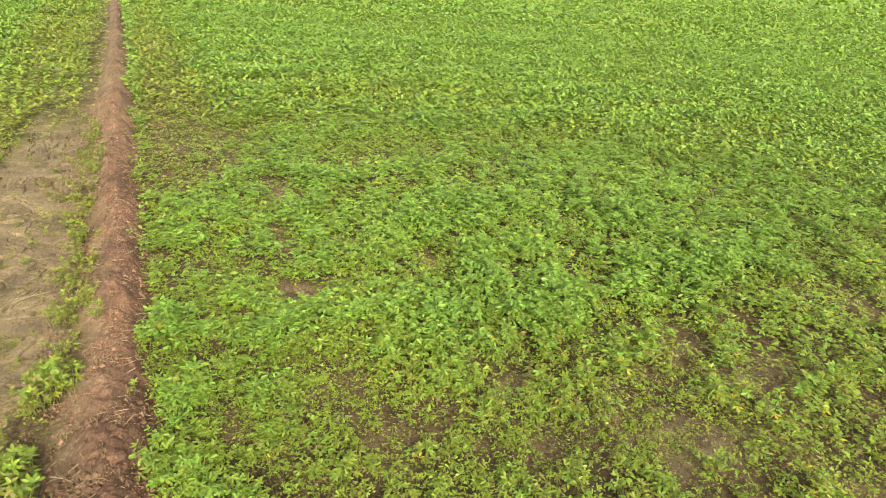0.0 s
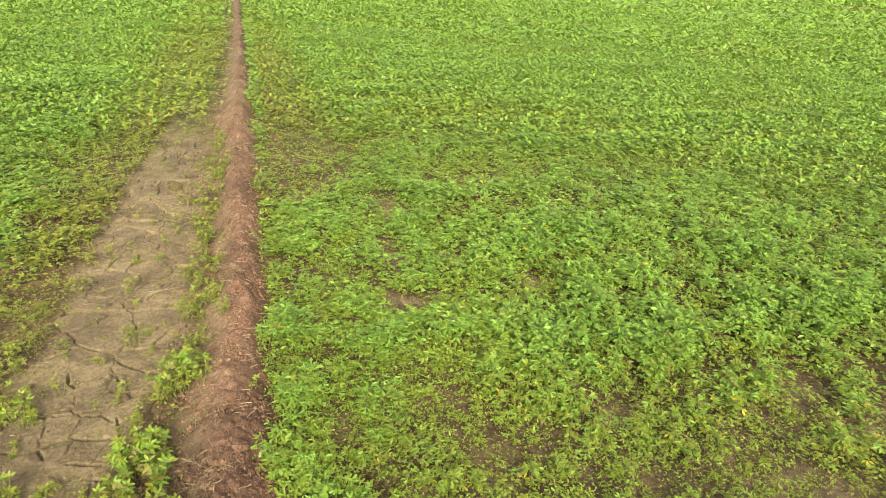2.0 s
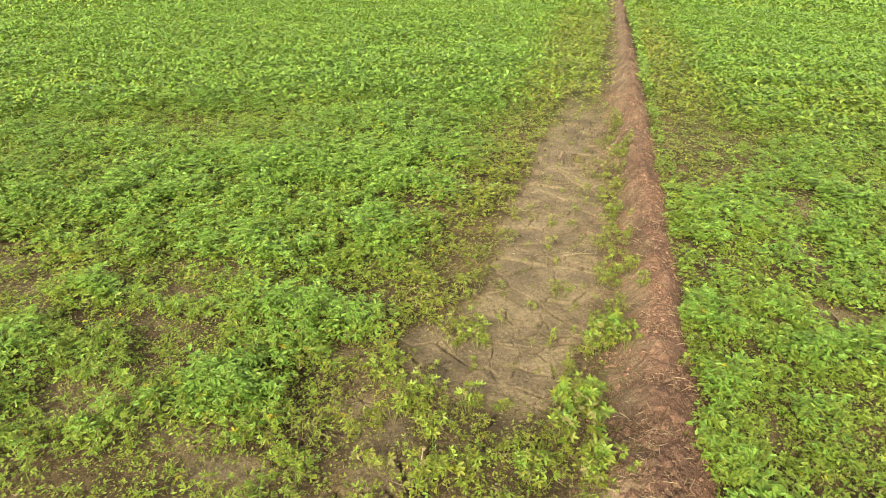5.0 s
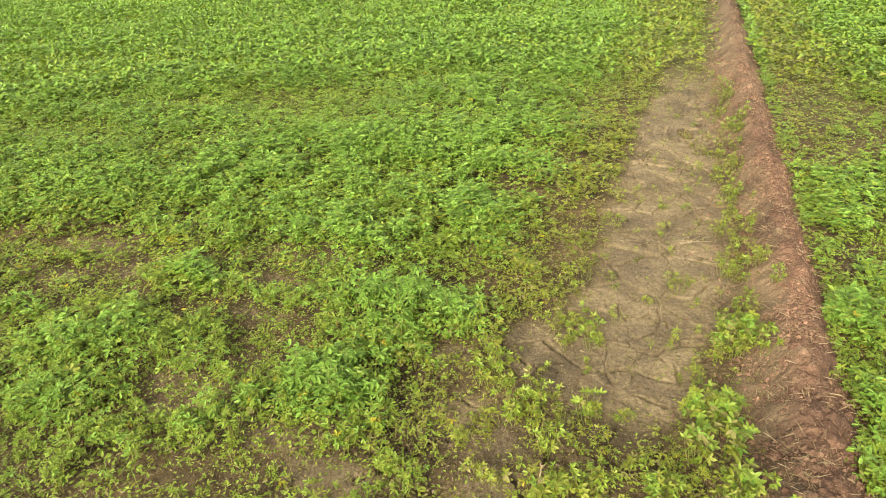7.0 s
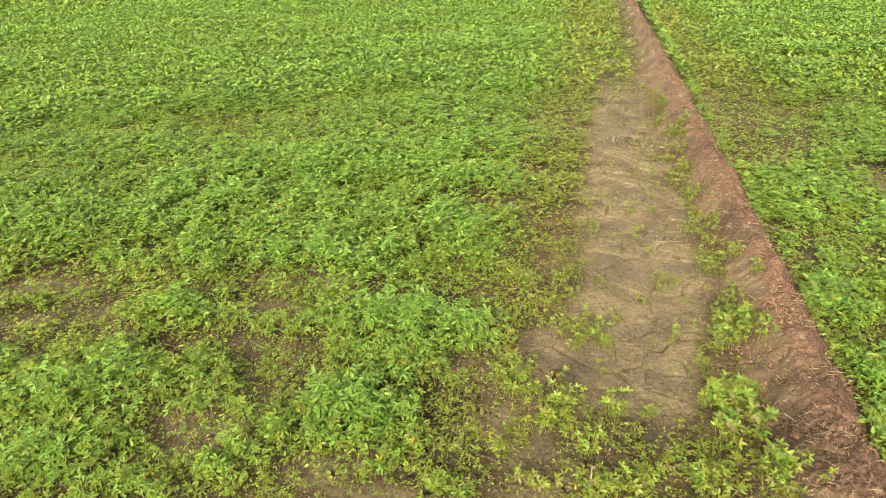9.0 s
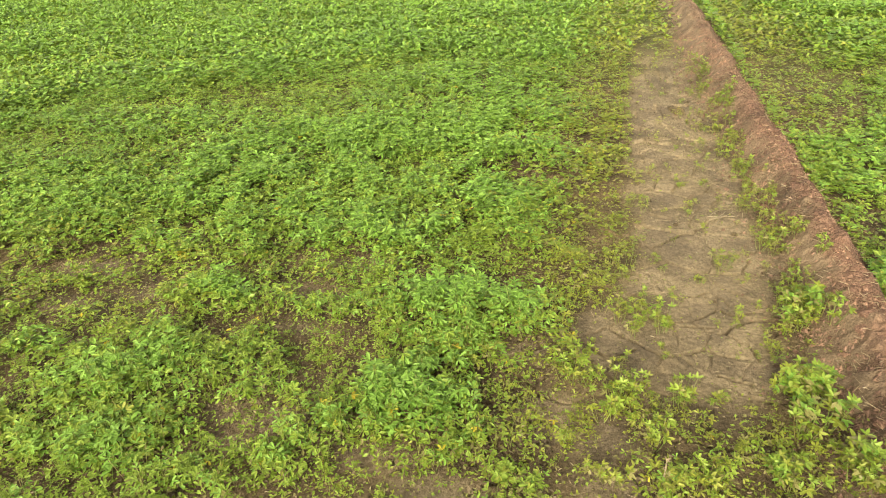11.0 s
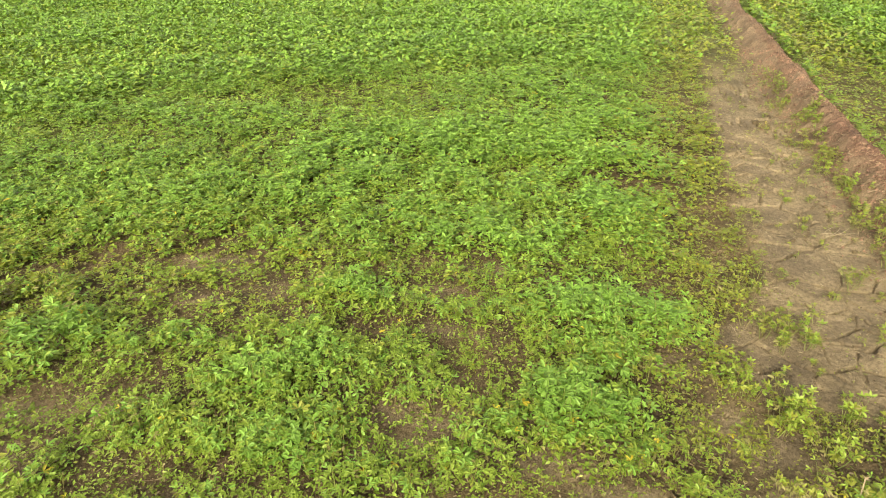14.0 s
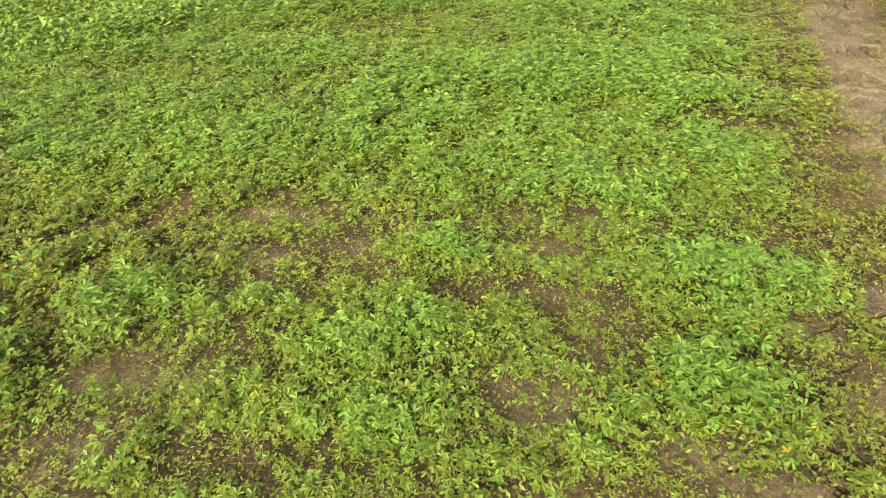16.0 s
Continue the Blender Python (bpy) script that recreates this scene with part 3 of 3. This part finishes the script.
def leaf_mesh(seed, material):
    """A leaf of one to three leaflets about 1 unit long, its stalk at the origin."""
    r = random.Random(seed)
    bm = bmesh.new()
    for turn, size in ((0.0, 1.0), (1.05, 0.88), (-1.05, 0.88)):
        turn += r.uniform(-0.2, 0.2)
        size *= r.uniform(0.85, 1.1)
        lift, roll, droop = r.uniform(0.0, 0.5), r.uniform(-0.4, 0.4), r.uniform(0.1, 0.35)
        m = Matrix.Rotation(turn, 4, "Z") @ Matrix.Rotation(-lift, 4, "Y") @ Matrix.Rotation(roll, 4, "X")
        rows = []
        for k, wide in enumerate((0.02, 0.17, 0.21, 0.15, 0.02)):
            u = k / 4
            z = -droop * u * u * 0.6
            rows.append([bm.verts.new(m @ Vector((size * u, size * wide * v, size * (z + 0.09 * abs(v) * (1 - u))))) for v in (-1, 0, 1)])
        for one, two in zip(rows, rows[1:]):
            for q in range(2):
                bm.faces.new((one[q], two[q], two[q + 1], one[q + 1]))
    for f in bm.faces:
        f.smooth = True
    me = bpy.data.meshes.new("leaf")
    bm.to_mesh(me)
    bm.free()
    me.materials.append(material)
    return me


def stem_mesh(foot, head, lean, thick):
    """A thin curved stem from foot to head."""
    bm = bmesh.new()
    rings = []
    for k in range(5):
        u = k / 4
        c = foot.lerp(head, u) + lean * u * (1 - u)
        w = thick * (1 - 0.5 * u)
        rings.append([bm.verts.new(c + Vector((w * math.cos(q), w * math.sin(q), 0))) for q in (0, 1.57, 3.14, 4.71)])
    for one, two in zip(rings, rings[1:]):
        for q in range(4):
            bm.faces.new((one[q], one[(q + 1) % 4], two[(q + 1) % 4], two[q]))
    bm.faces.new(rings[0][::-1])
    bm.faces.new(rings[-1])
    me = bpy.data.meshes.new("stem")
    bm.to_mesh(me)
    bm.free()
    me.materials.append(STEM)
    return me


LEAVES = {key: [leaf_mesh(40 + 5 * n + k, material) for k in range(5)] for n, (key, material) in enumerate((("lush", LEAF_LUSH), ("green", LEAF_GREEN), ("pale", LEAF_PALE), ("dull", LEAF_DULL)))}


def clover_plant(seed, kinds, stems, tall, size):
    """A single plant: upright stems, each with leaves on short stalks."""
    r = random.Random(seed)
    root = new("clover_plant")
    for _ in range(stems):
        a, reach_ = r.uniform(0, 6.28), r.uniform(0.15, 0.5) * tall
        foot = Vector((0.008 * math.cos(a), 0.008 * math.sin(a), -0.006))
        head = Vector((reach_ * math.cos(a), reach_ * math.sin(a), tall * r.uniform(0.65, 1.0)))
        part("stem", stem_mesh(foot, head, Vector((0.012 * math.cos(a), 0.012 * math.sin(a), 0)), r.uniform(0.0011, 0.0017)), root)
        for k in range(r.randint(4, 6)):
            u = r.uniform(0.45, 0.95) if k > 1 else 1.0
            at = foot.lerp(head, u)
            turn = r.uniform(0, 6.28)
            off = 0.012 * r.uniform(0.2, 1.0) if k > 1 else 0.001
            leaf = part("leaf", r.choice(LEAVES[r.choice(kinds)]), root)
            leaf.matrix_basis = Matrix.LocRotScale(at + Vector((off * math.cos(turn), off * math.sin(turn), 0.0)), Euler((r.uniform(-0.55, 0.55), r.uniform(-0.75, 0.3), turn)), (size * r.uniform(0.75, 1.15),) * 3)
    return root


# ---- plants that stand singly on the bare strip and the bund ----
def ground_at(x, y):
    return float(land_z(np.array([x]), np.array([y]))[0])


KINDS = [("green clover plant with upright stems on bare cracked soil", ("green", "green", "pale", "dull"), 4, 0.1, 0.019),
         ("bushy green clover plant beside the earth bund", ("lush", "lush", "green", "dull", "pale"), 6, 0.12, 0.023),
         ("small yellow-green clover seedling on dry soil", ("pale", "pale", "green", "dull"), 2, 0.045, 0.016),
         ("pale yellow-green clover plant with thin stems", ("pale", "pale", "dull", "green"), 3, 0.075, 0.018),
         ("low sprawling dull green clover plant on dry soil", ("green", "pale", "dull"), 3, 0.04, 0.018)]
models = []


def set_plant(kind, x, y, size, turn):
    label, kinds, stems, tall, leaf = KINDS[kind]
    m = Matrix.LocRotScale((x, y, ground_at(x, y)), Euler((0, 0, turn)), (size,) * 3)
    if kind not in [k for k, _ in models]:
        ob = clover_plant(70 + kind, kinds, stems, tall, leaf)
        models.append((kind, ob))
        ob.matrix_basis = m
    else:
        ob = copy_thing([o for k, o in models if k == kind][0], Matrix.Identity(4))
        ob.matrix_basis = m
    return tagged(ob, label, "clover plant", "single clover plants")


pick = random.Random(17)
# clumps along the foot of the bund: x, y, plants, spread, kind
CLUMPS = [(-0.15, 2.27, 7, 0.07, 1), (-0.24, 1.9, 5, 0.06, 1), (-0.31, 1.94, 4, 0.05, 1), (-0.25, 1.66, 3, 0.08, 1), (-0.36, 1.6, 2, 0.08, 0), (-0.81, 1.84, 4, 0.04, 0),
          (-0.86, 1.75, 4, 0.05, 0), (-0.96, 1.92, 5, 0.06, 0), (-0.71, 2.23, 7, 0.07, 4), (-0.79, 2.7, 4, 0.07, 3), (-0.39, 2.68, 3, 0.05, 3), (-0.17, 3.19, 3, 0.04, 3),
          (-0.17, 2.84, 4, 0.05, 3), (-0.08, 2.93, 4, 0.06, 3), (-0.02, 2.66, 2, 0.03, 2), (-0.1, 3.94, 4, 0.06, 3), (-0.08, 3.59, 4, 0.06, 0), (-0.04, 4.63, 5, 0.08, 0)]
CLUMPS += [(-0.28, 1.77, 4, 0.06, 1), (-0.2, 1.58, 2, 0.05, 0), (-0.63, 1.88, 3, 0.05, 4), (-0.55, 1.88, 3, 0.05, 4), (-0.72, 1.69, 3, 0.04, 0), (-0.88, 1.52, 3, 0.06, 3), (-0.55, 1.54, 3, 0.08, 0), (-0.43, 1.56, 2, 0.06, 1),
           (-0.82, 2.32, 4, 0.05, 3), (0.07, 2.14, 1, 0.01, 2), (-0.13, 1.58, 1, 0.01, 2), (-0.1, 2.45, 3, 0.06, 3), (-0.09, 3.3, 3, 0.07, 3), (-0.12, 4.2, 4, 0.1, 3)]
for cx, cy, count, spread, kind in CLUMPS:
    for _ in range(count):
        a, d = pick.uniform(0, 6.28), spread * math.sqrt(pick.random())
        set_plant(kind if pick.random() < 0.75 else pick.choice((0, 3, 4)), cx + d * math.cos(a), cy + d * math.sin(a), pick.uniform(0.75, 1.15) * (1.12 if kind == 1 else 1.0), pick.uniform(0, 6.28))
for _ in range(80):
    y = 2.3 + 3.4 * pick.random() ** 1.2
    x = float(bund_mid(y)) - pick.uniform(0.09, 0.25)
    set_plant(pick.choice((3, 3, 2, 2, 0, 4)), x, y, pick.uniform(0.55, 1.0), pick.uniform(0, 6.28))
placed = 0
while placed < 110:
    x, y = pick.uniform(-1.25, -0.1), 1.5 + 3.8 * pick.random() ** 1.3
    inside = float(strip_depth(np.array([x]), np.array([y]))[0])
    if inside < 0.25 or (abs(x + 0.5) < 0.14 and pick.random() < 0.75):
        continue
    set_plant(pick.choice((2, 2, 2, 4, 4, 3)), x, y, pick.uniform(0.55, 1.05), pick.uniform(0, 6.28))
    placed += 1
placed = 0
while placed < 40:
    x, y = pick.uniform(-1.25, -0.05), pick.uniform(2.2, 6.0)
    if 0.1 < float(strip_depth(np.array([x]), np.array([y]))[0]) < 0.75:
        set_plant(pick.choice((3, 3, 2, 0, 4)), x, y, pick.uniform(0.6, 1.05), pick.uniform(0, 6.28))
        placed += 1

# ---- clods and straw lying about ----
clods = [lump("soil_clod", 3 + k, 1.0, 0.6, BUND_SOIL if k % 2 else FIELD_SOIL) for k in range(6)]


def set_clod(x, y, size, k):
    ob = new("soil_clod", clods[k])
    ob.matrix_basis = Matrix.LocRotScale((x, y, ground_at(x, y) + 0.15 * size), Euler((0, 0, pick.uniform(0, 6.28))), (size,) * 3)
    tagged(ob, "reddish-brown crumbly clod lying on the earth bund" if k % 2 else "grey-brown dry clod lying on cracked soil", "soil clod", "loose clods")


for x, y, size, k in [(-0.33, 4.53, 0.045, 2), (-0.36, 4.6, 0.03, 0), (-0.02, 2.22, 0.03, 1), (-0.05, 2.16, 0.022, 3), (0.02, 1.83, 0.028, 1), (-0.1, 2.45, 0.022, 5)]:
    set_clod(x, y, size, k)
for _ in range(70):
    y = 1.4 + 3.2 * pick.random() ** 1.5
    set_clod(float(bund_mid(y)) + pick.gauss(-0.02, 0.1), y, pick.uniform(0.007, 0.02), pick.choice((1, 3, 5)))
for _ in range(25):
    y = 1.5 + 3.5 * pick.random()
    set_clod(pick.uniform(-0.85, -0.2), y, pick.uniform(0.005, 0.014), pick.choice((0, 2, 4)))

straws = [straw_mesh(k, 1.0, 0.018) for k in range(8)]


def set_straw(x, y, long, turn):
    ob = new("dry_straw", straws[pick.randrange(8)])
    z = max(ground_at(x + long * c * math.cos(turn), y + long * c * math.sin(turn)) for c in (-0.4, 0, 0.4))
    ob.matrix_basis = Matrix.LocRotScale((x, y, z - 0.001), Euler((0, 0, turn)), (long,) * 3)
    tagged(ob, "thin dry pale straw lying on bare soil", "straw", "straw pieces")


for k in range(6):
    set_straw(-0.31 + pick.uniform(-0.03, 0.03), 3.11 + pick.uniform(-0.03, 0.03), pick.uniform(0.06, 0.14), 0.7 + pick.gauss(0, 0.4))
for _ in range(130):
    y = 1.4 + 3.4 * pick.random() ** 1.3
    set_straw(float(bund_mid(y)) + pick.gauss(-0.05, 0.12), y, pick.uniform(0.02, 0.075), pick.uniform(0, 6.28))
for nx, ny, count, wide in [(-3.03, 1.47, 26, 0.09), (-3.2, 1.13, 16, 0.1), (-2.72, 1.3, 10, 0.08), (-0.75, 1.5, 8, 0.04), (-0.04, 1.68, 9, 0.05)]:
    for _ in range(count):
        set_straw(nx + pick.gauss(0, wide / 1.6), ny + pick.gauss(0, wide / 2), pick.uniform(0.03, 0.1), pick.uniform(0, 6.28))
for _ in range(55):
    set_straw(pick.uniform(-1.05, -0.15), 1.45 + 3.2 * pick.random(), pick.uniform(0.02, 0.07), pick.uniform(0, 6.28))

stalk = new("dry_stalk", stem_mesh(Vector((0, 0, -0.01)), Vector((0.012, 0.035, 0.105)), Vector((0.012, 0, 0.01)), 0.0035))
stalk.data.materials.clear()
stalk.data.materials.append(STRAW)
stalk.matrix_basis = Matrix.Translation((-0.735, 1.5, ground_at(-0.735, 1.5)))
for turn, up, size in ((0.6, 0.1, 0.014), (2.6, 0.075, 0.012), (4.4, 0.09, 0.013)):
    husk = part("dry_husk", leaf_mesh(int(60 + 10 * turn), STRAW), stalk)
    husk.matrix_basis = Matrix.LocRotScale((0.012 * up / 0.105, 0.035 * up / 0.105, up), Euler((0.2, -0.5, turn)), (size,) * 3)
tagged(stalk, "broken pale dry stalk standing among clover plants", "dry stalk")

dry = new("dry_leaf", leaf_mesh(91, STRAW))
dry.matrix_basis = Matrix.LocRotScale((0.78, 2.7, ground_at(0.78, 2.7) + 0.006), Euler((0.1, 0.2, 0.6)), (0.07,) * 3)
tagged(dry, "curled pale dry leaf on a bare patch", "dry leaf")

# ---- crumbs of earth and dead bits, past counting ----
PEAK = np.array([[1, 0, -0.4], [0, 1, -0.4], [-1, 0, -0.4], [0, -1, -0.4], [0, 0, 1]], float)
PEAK_F = np.array([[0, 1, 4], [1, 2, 4], [2, 3, 4], [3, 0, 4]])


def crumbs(name, x, y, size, material, label):
    n = len(x)
    turn = rng.uniform(0, 6.28, n)
    pts = PEAK[None] * rng.uniform(0.5, 1.2, (n, 5, 1)) * size[:, None, None] * np.array([1, 0.8, 0.65])
    c, s = np.cos(turn)[:, None], np.sin(turn)[:, None]
    pts = np.stack([pts[..., 0] * c - pts[..., 1] * s, pts[..., 0] * s + pts[..., 1] * c, pts[..., 2]], -1)
    pts += np.stack([x, y, land_z(x, y) + 0.25 * size], 1)[:, None]
    f = PEAK_F[None] + (np.arange(n) * 5)[:, None, None]
    ob = new(name, mesh_of(name, pts.reshape(-1, 3), f.reshape(-1, 3), [material]))
    return tagged(ob, label, "soil crumbs", kind="stuff")


n = 24000
cy = 1.3 + 5.5 * rng.random(n) ** 1.6
cx = bund_mid(cy) + rng.normal(-0.03, 0.115, n)
crumbs("bund_crumbs", cx, cy, rng.gamma(1.2, 0.0027, n) + 0.0016, CRUMB_SOIL, "loose reddish-brown crumbs of earth on the bund")
n = 9000
crumbs("field_crumbs", rng.uniform(-3.2, -0.1, n), 1.1 + 4 * rng.random(n) ** 1.4, rng.gamma(2.0, 0.0013, n) + 0.001, FIELD_SOIL, "small grey-brown crumbs of dry field soil")

n = 9000
lx, ly = np.concatenate([rng.uniform(-3.4, -0.1, n), rng.uniform(0.2, 3.2, n // 2)]), np.concatenate([1.1 + 4 * rng.random(n) ** 1.4, 1.1 + 3.5 * rng.random(n // 2)])
long = rng.uniform(0.005, 0.019, len(lx))
pts, f = leaflets(np.stack([lx, ly, land_z(lx, ly) + 0.004], 1), rng.uniform(0, 6.28, len(lx)), rng.normal(0.05, 0.15, len(lx)), rng.normal(0, 0.3, len(lx)), long, long * rng.uniform(0.15, 0.5, len(lx)))
litter = new("leaf_litter", mesh_of("leaf_litter", pts, f, [STRAW, LEAF_DULL], np.repeat(rng.integers(0, 2, len(lx)), 4)))
n = 1500
fy = 1.35 + 4 * rng.random(n) ** 1.5
fx = bund_mid(fy) + rng.normal(-0.02, 0.1, n)
long = rng.uniform(0.012, 0.05, n)
pts, f = leaflets(np.stack([fx, fy, land_z(fx, fy) + 0.007], 1), rng.uniform(0, 6.28, n), rng.normal(0.1, 0.2, n), rng.normal(0, 0.3, n), long, 0.05 * long + 0.0008)
fibres = new("straw_fibres", mesh_of("straw_fibres", pts, f, [STRAW]))
tagged(fibres, "fine pale straw fibres strewn over the earth bund", "straw fibres", kind="stuff")
tagged(litter, "dry brown and straw-coloured leaf litter on the soil", "leaf litter", kind="stuff")

# ---- the second bund, far across the plot ----
fy, fd = reach(6, 130, 1.02, 0.3), np.linspace(-0.7, 0.7, 15)
FD, FY = (g.ravel() for g in np.meshgrid(fd, fy, indexing="ij"))
FZ = 0.24 * np.exp(-np.abs(FD / 0.36) ** 2.4) * (1 + 0.5 * rough(FD, FY, 1.2, 3, 81)) - 0.03
far_bund = new("earth_bund", mesh_of("earth_bund", np.stack([39.5 + FD + 0.5 * rough(FD * 0, FY, 9, 2, 82), FY, FZ], 1), grid_faces(len(fd), len(fy)), [BUND_SOIL], None, True))
tagged(far_bund, "low brown earth bund far across the plot", "bund", kind="structure")
